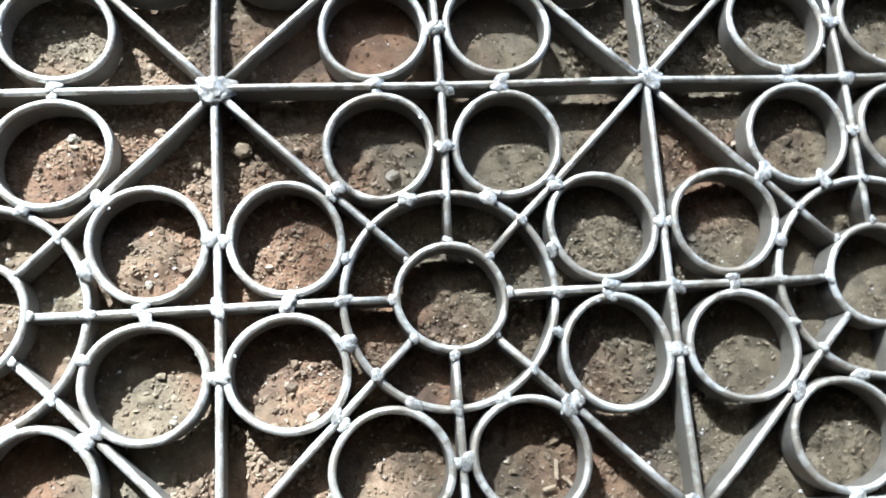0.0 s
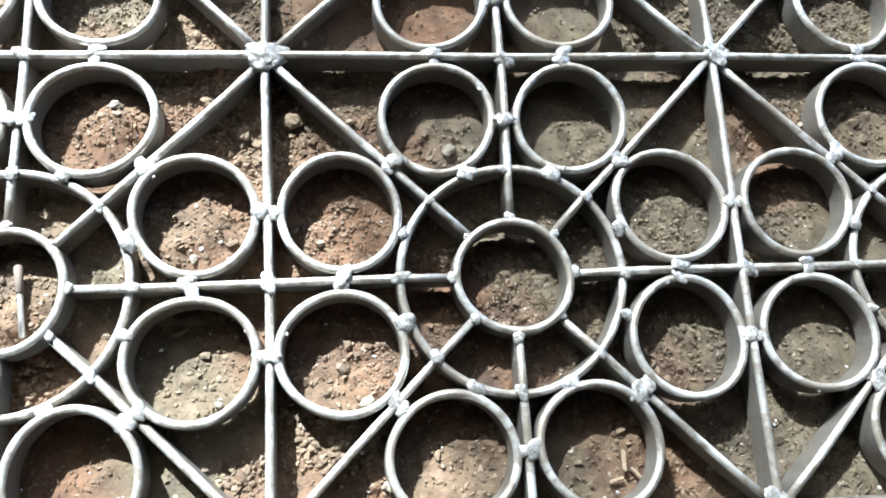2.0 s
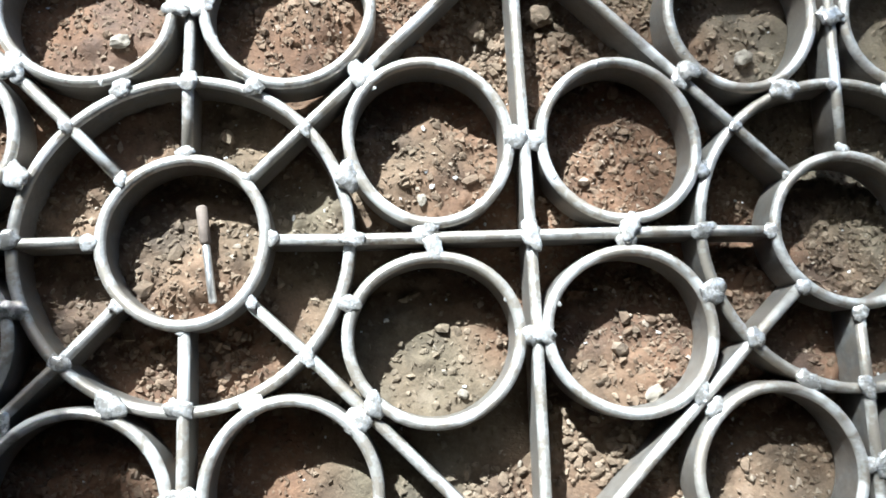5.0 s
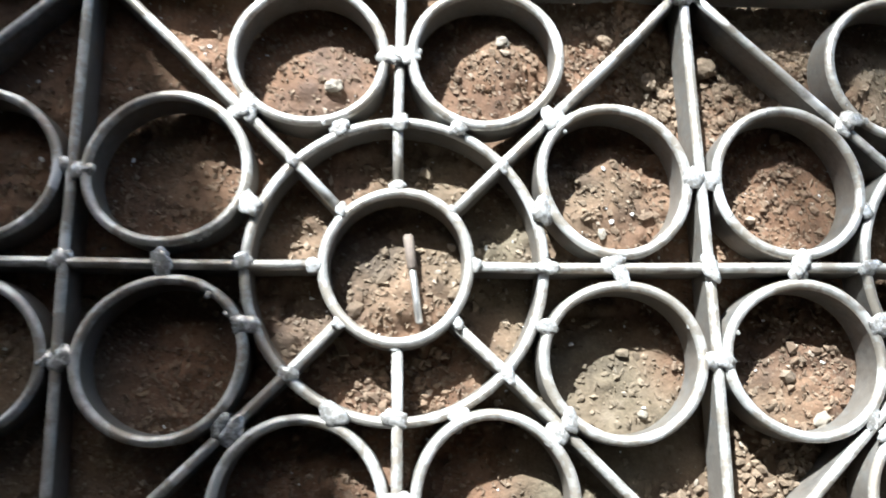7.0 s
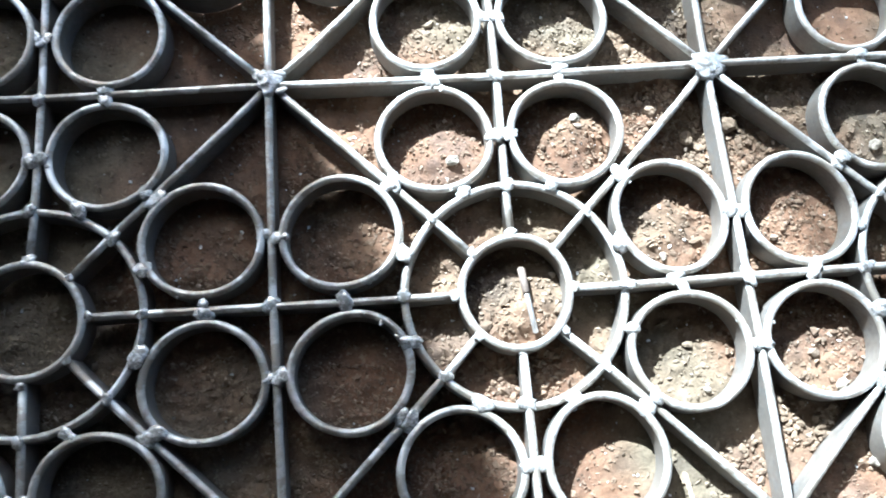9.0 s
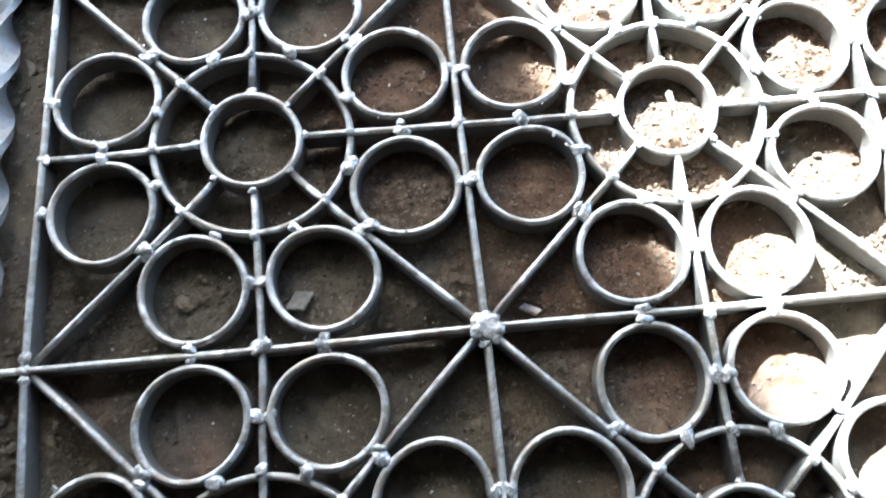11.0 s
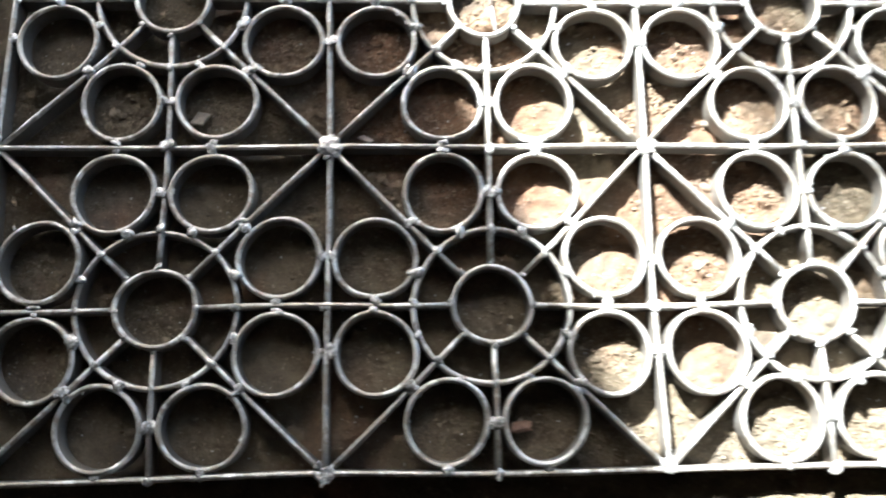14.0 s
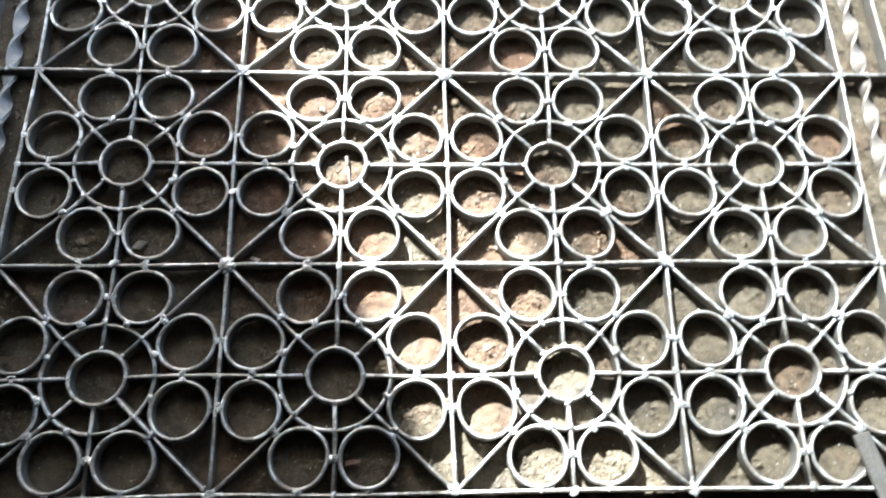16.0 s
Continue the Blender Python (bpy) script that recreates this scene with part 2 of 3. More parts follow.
def smooth_noise(x, y, cell, seed):
    r = np.random.default_rng(seed)
    table = r.uniform(-1, 1, (128, 128))
    u, v = x / cell, y / cell
    i, j = np.floor(u).astype(int), np.floor(v).astype(int)
    fu, fv = u - i, v - j
    fu, fv = fu * fu * (3 - 2 * fu), fv * fv * (3 - 2 * fv)
    t = lambda a, b: table[a % 128, b % 128]
    return (t(i, j) * (1 - fu) + t(i + 1, j) * fu) * (1 - fv) + (t(i, j + 1) * (1 - fu) + t(i + 1, j + 1) * fu) * fv


X0, X1, Y0, Y1, STEP = -0.22, 1.44, -0.14, 0.94, 0.0021
GX, GY = stretch(X0, X1, STEP, 400), stretch(Y0, Y1, STEP, 400)
XX, YY = np.meshgrid(GX, GY, indexing="ij")
LEVEL = BASE - 0.0015


def looseness(x, y):
    """How crumbly the soil is, 0 to 1."""
    trodden = np.clip((0.0 - y) / 0.02, 0, 1) * 0.85         # firm ground in front of the grille
    return np.clip(0.5 + 0.9 * smooth_noise(x, y, 0.11, 3) + 0.4 * smooth_noise(x, y, 0.035, 4) - trodden, 0, 1)


def heights():
    z = LEVEL + 0.0020 * smooth_noise(XX, YY, 0.12, 11) + 0.0013 * smooth_noise(XX, YY, 0.045, 12)
    z += 0.0012 * smooth_noise(XX, YY, 0.016, 13) + 0.0008 * smooth_noise(XX, YY, 0.007, 14)
    # soil heaped inside some of the openings
    for cx, cy, r, h in ((0.455, 0.440, 0.034, 0.008), (0.505, 0.565, 0.030, 0.009), (0.415, 0.545, 0.028, 0.006),
                         (0.135, 0.460, 0.03, 0.004), (0.556, 0.494, 0.028, 0.005), (0.655, 0.50, 0.03, 0.004),
                         (0.62, 0.64, 0.035, 0.007), (0.57, 0.60, 0.025, 0.006), (1.15, 0.05, 0.028, 0.006)):
        d2 = ((XX - cx) ** 2 + (YY - cy) ** 2) / (r * r)
        z += h * np.exp(-d2 * 1.4)
    # hollows where daylight slips under a bar
    for cx, cy, rx, depth in ((0.75, 0.490, 0.030, 0.007), (0.944, 0.537, 0.024, 0.007), (0.86, 0.604, 0.034, 0.007), (0.962, 0.604, 0.026, 0.007),
                              (0.24, 0.304, 0.034, 0.006), (0.70, 0.454, 0.020, 0.007), (0.035, 0.237, 0.022, 0.006), (0.182, 0.454, 0.022, 0.006)):
        z -= depth * np.exp(-((XX - cx) / rx) ** 4 - ((YY - cy) / 0.013) ** 2)
    loose = looseness(XX, YY)
    i0, j0 = np.searchsorted(GX, X0), np.searchsorted(GY, Y0)
    crumbs = np.zeros_like(z)
    for _ in range(60000):
        cx, cy = rng.uniform(X0 + 0.02, X1 - 0.02), rng.uniform(Y0 + 0.02, Y1 - 0.02)
        i, j = i0 + int((cx - X0) / STEP), j0 + int((cy - Y0) / STEP)
        if rng.random() > 0.1 + 0.9 * loose[i, j]:
            continue
        r = 0.0022 + 0.0050 * rng.random() ** 8
        k = int(r / STEP) + 2
        a, b = slice(max(i - k, 0), i + k + 1), slice(max(j - k, 0), j + k + 1)
        dx, dy = XX[a, b] - cx, YY[a, b] - cy
        w = rng.uniform(0.65, 1.5)
        d = np.sqrt((dx * w) ** 2 + (dy / w) ** 2) / r
        h = r * rng.uniform(0.15, 0.42) * np.clip(1 - d ** 3, 0, 1) + (dx * rng.uniform(-0.25, 0.25) + dy * rng.uniform(-0.25, 0.25)) * (d < 1)
        crumbs[a, b] = np.maximum(crumbs[a, b], h)
    near = np.clip(1 - np.maximum(np.maximum(X0 - XX, XX - X1), np.maximum(Y0 - YY, YY - Y1)) / 0.05, 0, 1)
    return z + crumbs * near


ZZ = heights()


def ground_at(x, y):
    i, j = np.searchsorted(GX, x), np.searchsorted(GY, y)
    return float(ZZ[i - 1:i + 1, j - 1:j + 1].mean())


def build_ground():
    nx, ny = XX.shape
    verts = np.stack([XX, YY, ZZ], -1).reshape(-1, 3)
    idx = np.arange(nx * ny).reshape(nx, ny)
    quads = np.stack([idx[:-1, :-1], idx[1:, :-1], idx[1:, 1:], idx[:-1, 1:]], -1).reshape(-1, 4)
    me = bpy.data.meshes.new("ground")
    me.vertices.add(len(verts))
    me.vertices.foreach_set("co", verts.ravel())
    me.loops.add(quads.size)
    me.loops.foreach_set("vertex_index", quads.ravel())
    me.polygons.add(len(quads))
    me.polygons.foreach_set("loop_start", np.arange(0, quads.size, 4))
    me.update(calc_edges=True)
    me.polygons.foreach_set("use_smooth", [True] * len(quads))
    me.materials.append(SOIL)
    thing("ground", me, "bare brown crumbly soil with reddish and sooty patches", "ground", kind="structure")


build_ground()


# ---- unseen wall, added to cast the shadow across the grille ----
def box_mesh(name, lo, hi, mat, bevel=0.0):
    bm = bmesh.new()
    bmesh.ops.create_cube(bm, size=1)
    for v in bm.verts:
        v.co = Vector([lo[k] + (v.co[k] + 0.5) * (hi[k] - lo[k]) for k in range(3)])
    if bevel:
        bmesh.ops.bevel(bm, geom=bm.edges[:], offset=bevel, segments=2, affect="EDGES")
    me = bpy.data.meshes.new(name)
    bm.to_mesh(me)
    bm.free()
    me.materials.append(mat)
    return me


def toward_sun(x, y, metres):
    return Vector((x + math.sin(SUN_AZ) * metres, y + math.cos(SUN_AZ) * metres))


CORNER = toward_sun(0.482, 0.25, 2.3)
thing("shade_wall_north", box_mesh("shade_wall_north", (CORNER.x - 1.5, CORNER.y - 0.1, -0.1), (CORNER.x, CORNER.y, 2.6), PLASTER, 0.004),
      "plain plastered wall, unseen, added to cast the shadow across the grille", "wall", kind="structure")
# an unseen dark shed, added to cut sky light: open ahead, roofed, closed behind
thing("ceiling", box_mesh("ceiling", (-1.4, -3.0, 1.20), (4.2, 1.15, 1.25), DARK_SHEET), "plain low dark roof, unseen, added to cut the sky light", "ceiling", kind="structure")
for name, lo, hi in (("unseen_wall_south", (-1.5, -3.1, -0.1), (4.2, -3.0, 1.20)), ("unseen_wall_west", (-1.5, -3.0, -0.1), (-1.4, 1.15, 1.20)), ("unseen_wall_east", (4.2, -3.1, -0.1), (4.3, 1.15, 1.20))):
    thing(name, box_mesh(name, lo, hi, DARK_SHEET), "plain dark wall, unseen, added to cut sky light and bounce", "wall", kind="structure")
# unseen upright screen of thin slats, added beside the wall to dim the sun
screen = tagged(new("shade_screen"), "upright screen of thin wooden slats, unseen, added to dim the sun", "screen", kind="structure")
edge = toward_sun(0.80, 0.16, 2.9)
slat = box_mesh("slat", (0, -0.004, -0.1), (0.0095, 0.004, 4.6), CHIP, 0.0015)
for k in range(140):
    part("slat", slat, screen, pose(edge.x + 0.0205 * k, edge.y, 0))
for z in (0.4, 1.3, 3.0, 4.4):
    part("rail", box_mesh("rail", (edge.x - 0.01, edge.y + 0.005, z), (edge.x + 2.89, edge.y + 0.03, z + 0.04), CHIP, 0.003), screen)

# ---- the grille ----
grille = tagged(new("window_grille"), "welded bare steel window grille of rings and rosettes, lying on soil", "window grille")
grille.location = (0, 0, TOP)
WIDE, HIGH = COLS * PITCH, ROWS_UP * PITCH


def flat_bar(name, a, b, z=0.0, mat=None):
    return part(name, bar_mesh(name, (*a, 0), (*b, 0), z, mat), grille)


# long bars
for j in range(ROWS_UP + 1):
    flat_bar("cross_bar", (-SIDE - 0.002, j * PITCH), (WIDE + SIDE + 0.002, j * PITCH))
for i in range(COLS + 1):
    flat_bar("upright_bar", (i * PITCH, -0.002), (i * PITCH, HIGH + 0.002), -0.0005)
for x in (-SIDE, WIDE + SIDE):
    flat_bar("outer_bar", (x, -0.004), (x, HIGH + 0.004), -0.0003, BLUE_STEEL if x < 0 else STEEL)
# short bars from rosette to rosette, and from the edges
REACH = HUB + 0.0002
for j in range(ROWS_UP):
    y = (j + 0.5) * PITCH
    for i in range(COLS + 1):
        a = (i - 0.5) * PITCH + REACH if i else 0.0
        b = (i + 0.5) * PITCH - REACH if i < COLS else WIDE
        flat_bar("spoke_bar", (a, y), (b, y), -0.0009)
for i in range(COLS):
    x = (i + 0.5) * PITCH
    for j in range(ROWS_UP + 1):
        a = (j - 0.5) * PITCH + REACH if j else 0.0
        b = (j + 0.5) * PITCH - REACH if j < ROWS_UP else HIGH
        flat_bar("spoke_bar", (x, a), (x, b), -0.0013)
for i in range(COLS):
    for j in range(ROWS_UP):
        cx, cy = (i + 0.5) * PITCH, (j + 0.5) * PITCH
        for sx in (-1, 1):
            for sy in (-1, 1):
                d = REACH / math.sqrt(2)
                flat_bar("diagonal_bar", (cx + sx * d, cy + sy * d), (cx + sx * HALF, cy + sy * HALF), -0.0017)

RINGS = [ring_mesh("ring", RING, s) for s in range(6)]
HUBS = [ring_mesh("hub_ring", HUB, 20 + s) for s in range(3)]
HOOPS = [ring_mesh("hoop", HOOP, 30 + s, 84) for s in range(3)]


def bead(seed, size=(0.0048, 0.0040, 0.0018), drops=4, level=3):
    """A ragged weld: a low pool with a few drops run together into one skin."""
    r = np.random.default_rng(seed)
    spots = [(Vector((0, 0, 0)), r.uniform(0.85, 1.05))]
    for k in range(drops):
        a, d = r.uniform(0, 6.28), r.uniform(0.6, 0.95)
        spots.append((Vector((d * math.cos(a), d * math.sin(a), r.uniform(-0.1, 0.4))), r.uniform(0.48, 0.70)))
    shift = Vector(r.uniform(-50, 50, 3))
    bm = bmesh.new()
    bmesh.ops.create_icosphere(bm, subdivisions=level, radius=1)
    for v in bm.verts:
        way = v.co.normalized()
        far = 0.0
        for c, q in spots:
            along = way.dot(c)
            rest = q * q - c.length_squared + along * along
            if rest > 0:
                far = max(far, along + math.sqrt(rest))
        far *= 1 + 0.28 * noise.noise(way * 2.4 + shift) + 0.13 * noise.noise(way * 6.5 + shift)
        v.co = Vector((way.x * far * size[0], way.y * far * size[1], way.z * far * size[2]))
    me = bpy.data.meshes.new("weld_bead")
    bm.to_mesh(me)
    bm.free()
    me.polygons.foreach_set("use_smooth", [True] * len(me.polygons))
    me.materials.append(WELD)
    return me


BEADS = [bead(100 + s) for s in range(9)]
BIG_BEADS = [bead(200 + s, (0.0082, 0.0077, 0.0022), 8, 4) for s in range(5)]
spare = [[], []]             # beads of the farthest row, joined into one part


def weld(x, y, scale=1.0, big=False, keep=True):
    x, y = warp(x, y)
    turn = rng.uniform(0, 360)
    s = scale * rng.uniform(0.75, 1.2)
    m = pose(x + rng.normal(0, 0.0007), y + rng.normal(0, 0.0007), rng.uniform(-0.0020, -0.0004), rng.uniform(-12, 12), rng.uniform(-12, 12), turn)
    m = m @ Matrix.Diagonal((s * rng.uniform(0.85, 1.2), s, s * rng.uniform(0.8, 1.1), 1))
    me = (BIG_BEADS if big else BEADS)[rng.integers(0, 5 if big else 9)]
    if keep:
        part("weld_node" if big else "weld_bead", me, grille, m)
    else:
        base = len(spare[0])
        spare[0].extend(m @ v.co for v in me.vertices)
        spare[1].extend(tuple(base + k for k in p.vertices) for p in me.polygons)


for i in range(COLS):
    for j in range(ROWS_UP):
        cx, cy = (i + 0.5) * PITCH, (j + 0.5) * PITCH
        keep = j < 2
        part("hub_ring", HUBS[(i + j) % 3], grille, pose(*warp(cx, cy), 0.0002, 0, 0, rng.uniform(0, 360)))
        part("hoop", HOOPS[(i + 2 * j) % 3], grille, pose(*warp(cx, cy), -0.0021, 0, 0, rng.uniform(0, 360)))
        for k in range(8):
            a = k * math.pi / 4
            weld(cx + math.cos(a) * (HUB + 0.0030), cy + math.sin(a) * (HUB + 0.0030), 0.68, keep=False)
            weld(cx + math.cos(a) * HOOP, cy + math.sin(a) * HOOP, 0.82, keep=False)
        for sx in (-1, 1):
            for sy in (-1, 1):
                for swap in (0, 1):
                    dx, dy = (SNUG, HALF - SNUG) if swap == 0 else (HALF - SNUG, SNUG)
                    x, y = cx + sx * dx, cy + sy * dy
                    tilt = rng.normal(0, 0.6, 2)
                    kx, ky = warp(x, y)
                    part("ring", RINGS[rng.integers(0, 6)], grille,
                         pose(kx + rng.normal(0, 0.0006), ky + rng.normal(0, 0.0006), rng.uniform(-0.0006, 0.0009), tilt[0], tilt[1], rng.uniform(0, 360)))
                    touch = 0.0404
                    if swap == 0:
                        weld(x - sx * touch, y, 1.0, keep=keep)
                        weld(x, y + sy * touch, 1.0, keep=keep)
                    else:
                        weld(x, y - sy * touch, 1.0, keep=keep)
                        weld(x + sx * touch, y, 1.0, keep=keep)
                    q = touch / math.sqrt(2)
                    s = 1 if swap == 0 else -1
                    weld(x + s * sx * q, y - s * sy * q, 1.0, keep=keep)
                    u = Vector((cx - x, cy - y)).normalized() * touch
                    weld(x + u.x, y + u.y, 1.05, keep=keep)
for i in range(COLS + 1):
    for j in range(ROWS_UP + 1):
        weld(i * PITCH, j * PITCH, 0.58 if i in (0, COLS) or j in (0, ROWS_UP) else 1.0, True)
        for k in range(3):
            a = radians(45 * rng.integers(0, 8))
            x, y = i * PITCH + 0.008 * math.cos(a), j * PITCH + 0.008 * math.sin(a)
            if -0.001 < x < WIDE + 0.001 and -0.001 < y < HIGH + 0.001:
                weld(x, y, 0.8, keep=False)
for i in range(COLS + 1):
    for j in range(ROWS_UP):
        weld(i * PITCH, (j + 0.5) * PITCH, 1.05, keep=False)
for i in range(COLS):
    for j in range(ROWS_UP + 1):
        weld((i + 0.5) * PITCH, j * PITCH, 1.05, keep=False)
for j in range(ROWS_UP + 1):
    for x in (-SIDE, -TWIST, WIDE + TWIST, WIDE + SIDE):
        weld(x, j * PITCH, 1.0)
for _ in range(420):         # small drops of spatter stuck to the rims
    i, j, k, a = rng.integers(0, COLS), rng.integers(0, ROWS_UP), rng.integers(0, 8), rng.uniform(0, 6.28)
    dx, dy = ((SNUG, HALF - SNUG) if k % 2 else (HALF - SNUG, SNUG))
    sx, sy = (1 if k & 2 else -1), (1 if k & 4 else -1)
    weld((i + 0.5) * PITCH + sx * dx + RING * math.cos(a), (j + 0.5) * PITCH + sy * dy + RING * math.sin(a), rng.uniform(0.18, 0.36), keep=False)
part("weld_metal", mesh_of("weld_metal", spare[0], spare[1], WELD), grille, kind="stuff")


def twisted_mesh(length, phase, mat):
    wide, thin, turn = 0.0200, 0.0052, 0.120
    steps = int(length / 0.0025)
    corners = [(wide / 2, thin / 2), (-wide / 2, thin / 2), (-wide / 2, -thin / 2), (wide / 2, -thin / 2)]
    verts, faces, sharp = [], [], []
    for s in range(steps + 1):
        y = length * s / steps
        a = phase - 2 * math.pi * y / turn
        for u, v in corners:
            verts.append((u * math.cos(a) - v * math.sin(a), y, u * math.sin(a) + v * math.cos(a)))
    for s in range(steps):
        for q in range(4):
            r = (q + 1) % 4
            faces.append((s * 4 + q, s * 4 + 4 + q, s * 4 + 4 + r, s * 4 + r))
            sharp.append((s * 4 + q, s * 4 + 4 + q))
    faces += [(0, 1, 2, 3), tuple(range(steps * 4, steps * 4 + 4))[::-1]]
    return mesh_of("twisted_bar", verts, faces, mat, True, sharp)


for x, phases in ((-TWIST, (0.47, 2.88, 1.2)), (WIDE + TWIST, (1.1, 0.3, 2.2))):
    for j in range(ROWS_UP):
        part("twisted_bar", twisted_mesh(PITCH - 0.004, phases[j], BLUE_STEEL if x < 0 else RUSTY), grille, pose(x, j * PITCH + 0.002, -0.0115),
             "bluish steel bar twisted along its length" if x < 0 else "dull brownish steel bar twisted along its length")


# ---- loose things ----
def pebble(name, x, y, size, mat, label, category, seed, flat=0.7, sink=0.25):
    v, f = lump(seed, [0.75 * k for k in size], flat, 0.4, 3)
    z = ground_at(x, y) + size[2] * flat * (1 - sink)
    return thing(name, mesh_of(name, v, f, mat, False), label, category, pose(x, y, z, 0, 0, rng.uniform(0, 360)), group=name + " on the soil")


def rod_mesh(name, a, b, radius, mat, ends=0.4):
    """A round rod between two places, its ends rounded off."""
    a, b = Vector(a), Vector(b)
    way = (b - a).normalized()
    u = way.cross(Vector((0, 0, 1))).normalized()
    w = u.cross(way)
    verts, faces, k = [], [], 12
    cuts = ((0, 0.6), (radius * ends, 1.0), ((b - a).length - radius * ends, 1.0), ((b - a).length, 0.6))
    for d, r in cuts:
        for q in range(k):
            t = 2 * math.pi * q / k
            verts.append(a + way * d + (u * math.cos(t) + w * math.sin(t)) * radius * r)
    for s in range(len(cuts) - 1):
        for q in range(k):
            faces.append((s * k + q, s * k + (q + 1) % k, s * k + k + (q + 1) % k, s * k + k + q))
    faces += [tuple(range(k))[::-1], tuple(range(3 * k, 4 * k))]
    return mesh_of(name, verts, faces, mat)


stub = tagged(new("welding_electrode"), "short used welding electrode stub lying on a heap of soil", "welding rod")
stub.location = (0.4590, 0.445, 0.0)
e1, e2 = Vector((-0.0025, 0.0215, 0.0350)), Vector((0.0030, -0.0215, 0.0350))
mid = e1.lerp(e2, 0.40)
part("coating", rod_mesh("coating", e1, mid, 0.0025, FLUX), stub, label="brown flux coating")
part("core_wire", rod_mesh("core_wire", mid, e2, 0.0018, CORE), stub, label="bare bright steel wire")

# stones, chips and flakes on the soil
for k, (x, y, a, b, c) in enumerate(((0.505, 0.570, 0.0046, 0.0042, 0.0036), (0.419, 0.544, 0.0058, 0.0044, 0.0040), (0.570, 0.381, 0.0034, 0.0028, 0.0024),
                                     (0.657, 0.378, 0.0060, 0.0045, 0.0030), (0.649, 0.188, 0.0062, 0.0055, 0.0040), (0.969, 0.099, 0.0060, 0.0052, 0.0048),
                                     (1.017, 0.095, 0.0042, 0.0038, 0.0036), (-0.028, 0.271, 0.0056, 0.0050, 0.0044), (-0.130, 0.389, 0.0080, 0.0062, 0.0050),
                                     (0.554, 0.470, 0.0040, 0.0028, 0.0024), (0.668, 0.329, 0.0050, 0.0044, 0.0042), (0.716, 0.540, 0.0062, 0.0054, 0.0046))):
    pebble("pebble", x, y, (a, b, c), STONE, "small pale stone lying on the soil", "stone", 400 + k)
for k, (x, y, a) in enumerate(((0.614, 0.561, 0.0085), (0.583, 0.553, 0.0065), (0.850, -0.026, 0.0075), (0.095, 0.340, 0.0085), (0.363, -0.035, 0.0065), (0.56, 0.575, 0.006), (0.60, 0.53, 0.0055))):
    pebble("soil_clod", x, y, (a, a * 0.8, a * 0.75), CRUMBS, "crumbly reddish brown clod of earth", "clod", 430 + k)


def flake(name, x, y, size, turn, mat, label, category, tilt=0.2):
    me = box_mesh(name, (-size[0] / 2, -size[1] / 2, 0), (size[0] / 2, size[1] / 2, size[2]), mat, size[2] * 0.3)
    r = np.random.default_rng(int(x * 1e4))
    for v in me.vertices:
        v.co.x += 0.18 * size[1] * math.sin(900 * v.co.y + r.uniform(0, 0.4))
        v.co.z += 0.12 * size[2] * r.normal()
    z = ground_at(x, y) + 0.0022
    return thing(name, me, label, category, Matrix.Translation((x, y, z + tilt * 0.2 * size[0])) @ Matrix.Rotation(-tilt, 4, "X") @ Matrix.Rotation(radians(turn), 4, "Z"),
                 name + "s on the soil" if name in ("wood_sliver", "clay_flake") else "")


flake("clay_flake", 0.335, 0.313, (0.0135, 0.0065, 0.0020), -35, PALE, "pale pinkish thin chip lying on the soil", "chip", 0.5)
flake("brick_chip", 0.476, 0.041, (0.019, 0.0095, 0.0065), 12, FIRED, "small reddish brown brick chip on the soil", "brick chip")
flake("clay_flake", 0.176, 0.334, (0.0155, 0.0125, 0.0022), 60, STONE, "flat greyish brown clay flake on the soil", "chip")
for x, y, size, turn in ((0.812, 0.335, (0.0130, 0.0026, 0.0018), 84), (0.820, 0.326, (0.0120, 0.0026, 0.0018), -52), (0.806, 0.324, (0.0090, 0.0020, 0.0014), 12), (0.548, 0.320, (0.024, 0.0028, 0.0016), 95)):
    flake("wood_sliver", x, y, size, turn, CHIP, "thin dry wood sliver on the soil", "wood sliver")
flake("dry_leaf", 0.425, 0.413, (0.0105, 0.0042, 0.0010), 112, CHIP, "small curled dry brown leaf beneath a rosette", "leaf", 0.4)
flake("wood_sliver", 0.374, 0.570, (0.014, 0.0025, 0.0015), 35, CHIP, "thin dry wood sliver on the soil", "wood sliver")
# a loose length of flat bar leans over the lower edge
thing("loose_flat_bar", box_mesh("loose_flat_bar", (-0.0115, -0.36, -0.0025), (0.0115, 0.0, 0.0025), DARK_STEEL, 0.001),
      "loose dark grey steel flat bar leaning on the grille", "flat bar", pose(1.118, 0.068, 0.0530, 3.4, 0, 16))

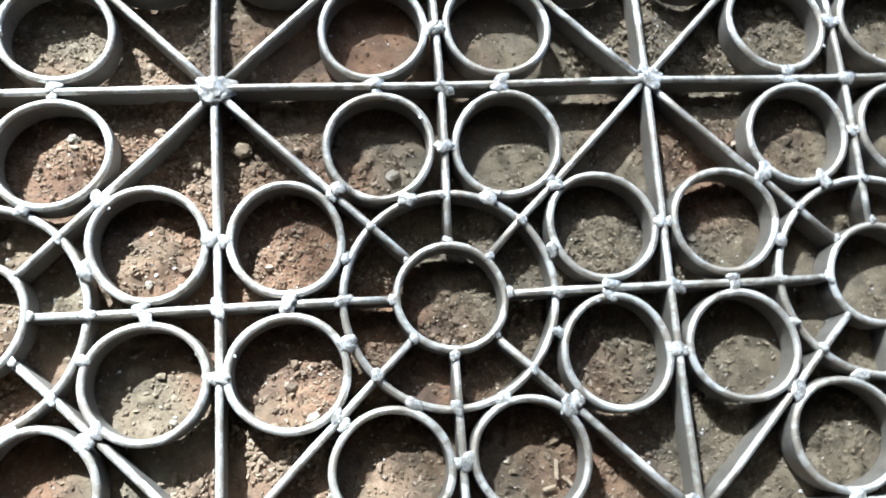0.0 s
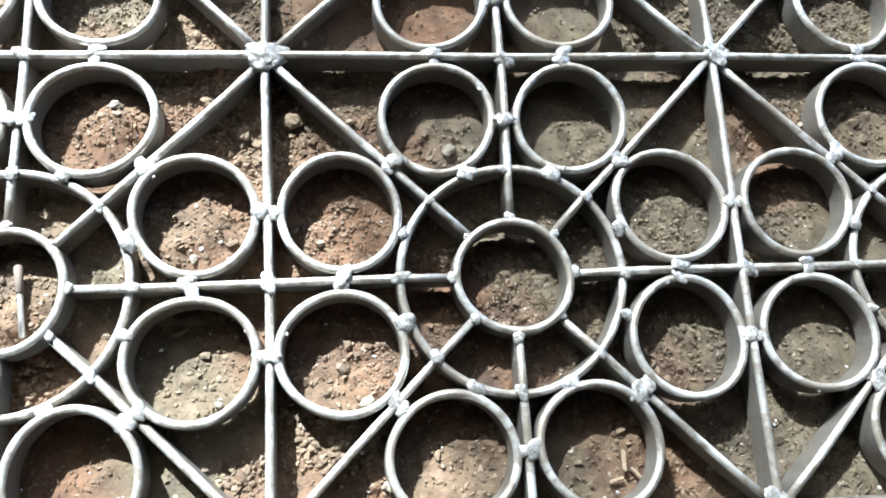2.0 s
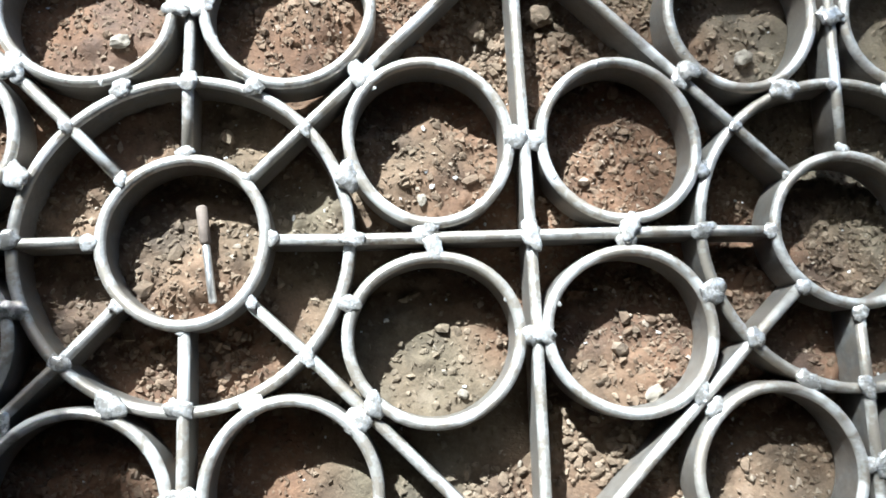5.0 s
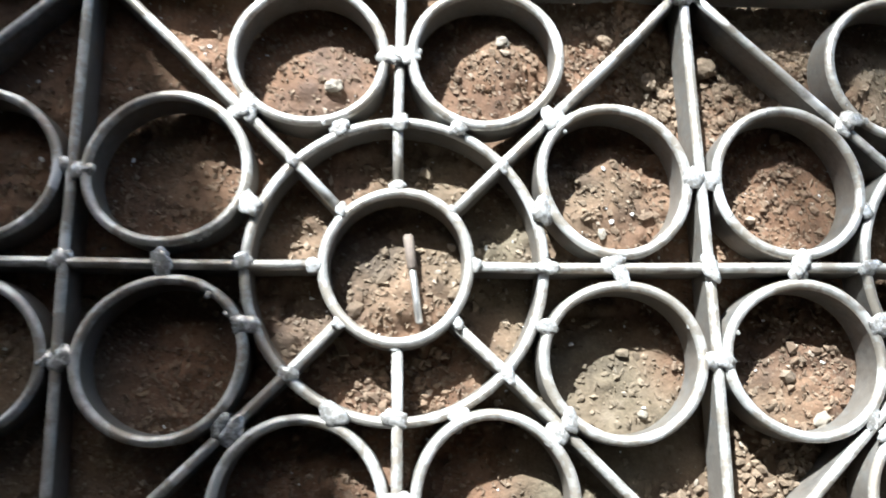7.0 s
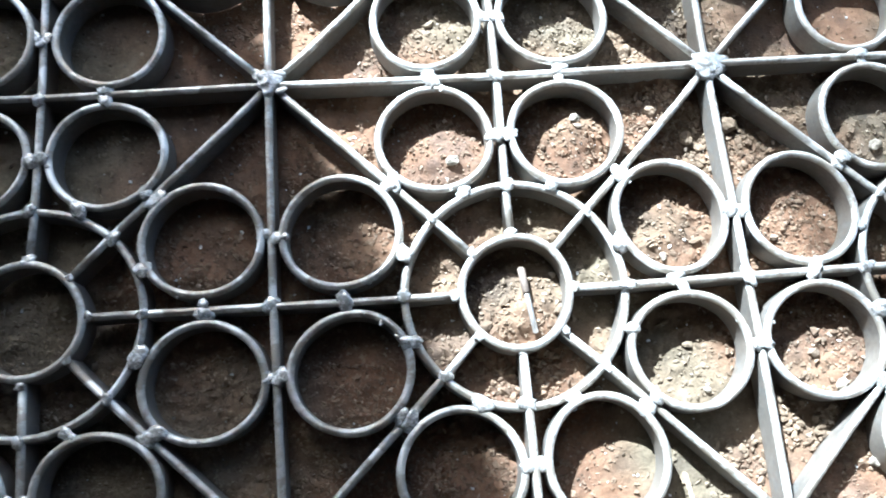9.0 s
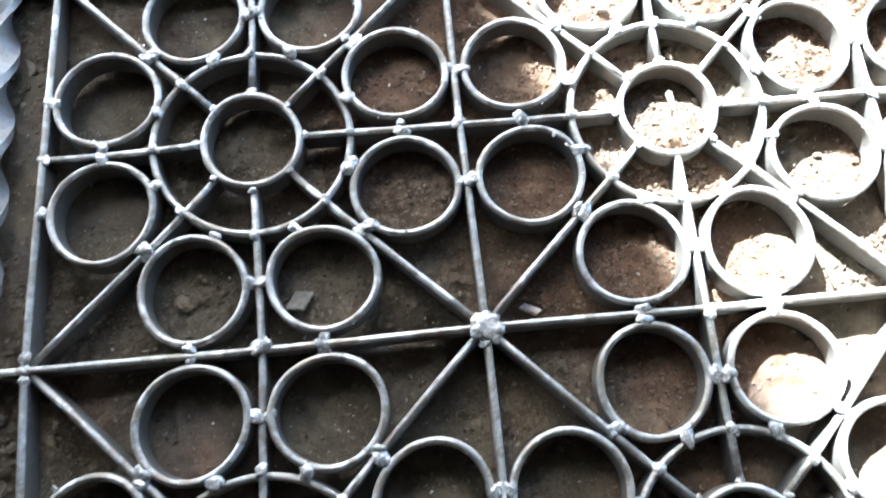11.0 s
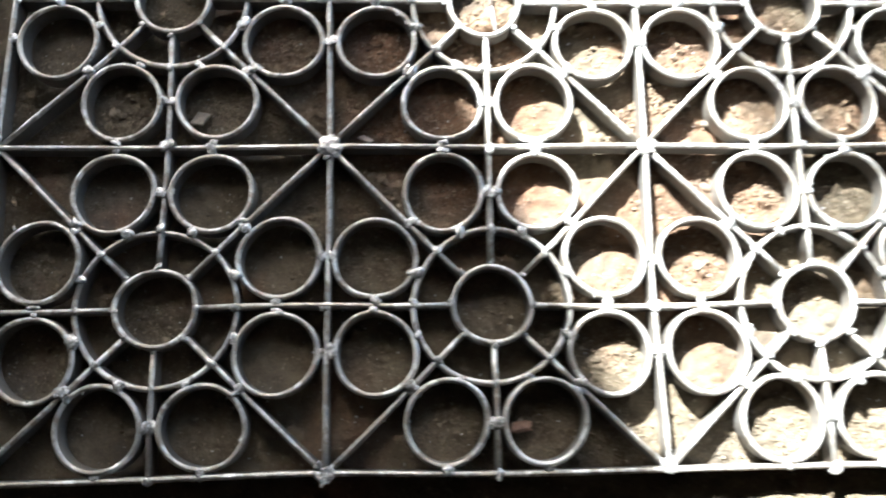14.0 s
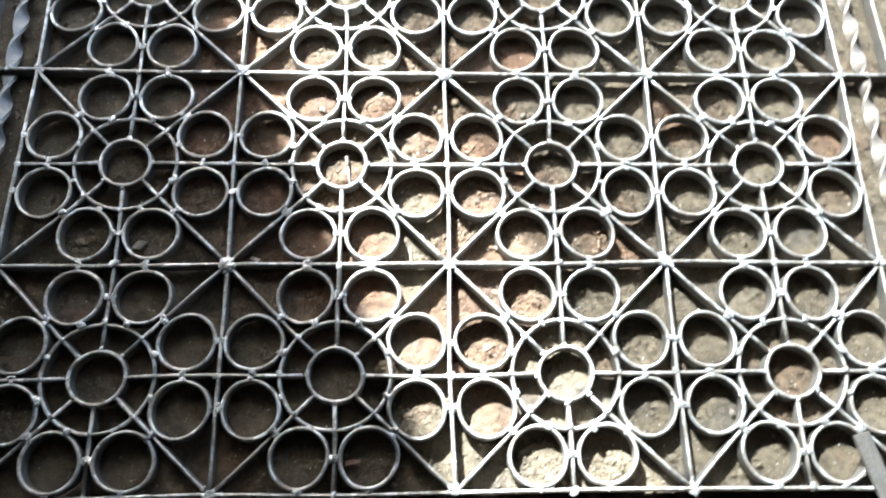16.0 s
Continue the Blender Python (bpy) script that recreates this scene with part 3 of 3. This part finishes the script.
# crumbs of soil too many to count
def scatter(name, count, lo, hi, mat, label, category, shapes, box, need_loose=True, smooth=False, power=4, lift=0.3):
    xs, ys = rng.uniform(box[0], box[1], count * 3), rng.uniform(box[2], box[3], count * 3)
    keep = rng.random(count * 3) < (0.1 + 0.9 * looseness(xs, ys) if need_loose else 1.0)
    xs, ys = xs[keep][:count], ys[keep][:count]
    size = lo + (hi - lo) * rng.random(len(xs)) ** power
    i, j = np.searchsorted(GX, xs), np.searchsorted(GY, ys)
    zs = (ZZ[i, j] + ZZ[i - 1, j] + ZZ[i, j - 1] + ZZ[i - 1, j - 1]) / 4 + lift * size
    verts, faces, base = [], [], 0
    for k, shape in enumerate(shapes):
        mine = np.arange(len(xs)) % len(shapes) == k
        v, f = np.array(shape[0]), np.array(shape[1])
        m = int(mine.sum())
        q = rng.normal(size=(m, 4))
        q /= np.linalg.norm(q, axis=1, keepdims=True)
        w, a, b, c = q.T
        turn = np.stack([1 - 2 * (b * b + c * c), 2 * (a * b - c * w), 2 * (a * c + b * w), 2 * (a * b + c * w), 1 - 2 * (a * a + c * c), 2 * (b * c - a * w),
                         2 * (a * c - b * w), 2 * (b * c + a * w), 1 - 2 * (a * a + b * b)], -1).reshape(m, 3, 3)
        at = np.einsum("mij,vj->mvi", turn, v) * size[mine][:, None, None] * np.array((1.08, 1.08, 0.68)) + np.stack([xs[mine], ys[mine], zs[mine]], -1)[:, None]
        verts.append(at.reshape(-1, 3))
        faces.append((f[None] + base + (np.arange(m) * len(v))[:, None, None]).reshape(-1, 3))
        base += m * len(v)
    verts, faces = np.concatenate(verts), np.concatenate(faces)
    me = bpy.data.meshes.new(name)
    me.vertices.add(len(verts))
    me.vertices.foreach_set("co", verts.ravel())
    me.loops.add(faces.size)
    me.loops.foreach_set("vertex_index", faces.ravel())
    me.polygons.add(len(faces))
    me.polygons.foreach_set("loop_start", np.arange(0, faces.size, 3))
    me.update(calc_edges=True)
    me.polygons.foreach_set("use_smooth", [smooth] * len(faces))
    me.materials.append(mat)
    return thing(name, me, label, category, kind="stuff")


GRAINS = [lump(300 + s, (1.0, rng.uniform(0.6, 0.95), rng.uniform(0.5, 0.9)), 1.0, 0.8, 1) for s in range(10)]


def shard(seed):
    """An eight-faced uneven grain."""
    r = np.random.default_rng(seed)
    v = np.array([(1, 0, 0), (-1, 0, 0), (0, 1, 0), (0, -1, 0), (0, 0, 1), (0, 0, -1)], float)
    v = v * r.uniform(0.55, 1.1, (6, 1)) + r.normal(0, 0.22, (6, 3))
    v[:, 2] *= r.uniform(0.5, 0.9)
    return v, [(0, 2, 4), (2, 1, 4), (1, 3, 4), (3, 0, 4), (2, 0, 5), (1, 2, 5), (3, 1, 5), (0, 3, 5)]


SHARDS = [shard(500 + k) for k in range(14)]
scatter("soil_crumbs", 22000, 0.0010, 0.0029, CRUMBS, "loose brown and reddish soil crumbs", "soil", GRAINS, (-0.20, 1.38, -0.11, 0.86), power=3, lift=0.12)
scatter("earth_clods", 800, 0.0020, 0.0055, CRUMBS, "angular small clods of dry earth between the rings", "soil", GRAINS, (-0.02, 1.30, 0.0, 0.88), power=3, lift=0.25)
scatter("earth_lumps", 1300, 0.0018, 0.0065, CRUMBS, "loose lumps of dry earth beside the grille", "soil", GRAINS, (-0.21, 0.01, -0.12, 0.92), power=3)
for heap in ((0.545, 0.655, 0.525, 0.592), (0.560, 0.600, 0.312, 0.350), (0.845, 0.925, 0.610, 0.665), (0.425, 0.475, 0.385, 0.412), (0.600, 0.660, 0.340, 0.375)):
    scatter("earth_clods", int(85000 * (heap[1] - heap[0]) * (heap[3] - heap[2])), 0.0012, 0.0034, CRUMBS, "heaped reddish brown clods of earth under the bars", "soil", GRAINS, heap, False, power=2.5, lift=0.35)
scatter("soil_grit", 170000, 0.0008, 0.0025, CRUMBS, "fine brown grit and pale sand grains over the soil", "grit", SHARDS, (-0.20, 1.36, -0.10, 0.86), power=2.2, lift=0.14)
scatter("metal_spatter", 2600, 0.0005, 0.0016, SLAG, "tiny bright flecks of weld spatter on soil", "metal flecks", GRAINS, (-0.1, 1.3, 0.0, 0.9), False)
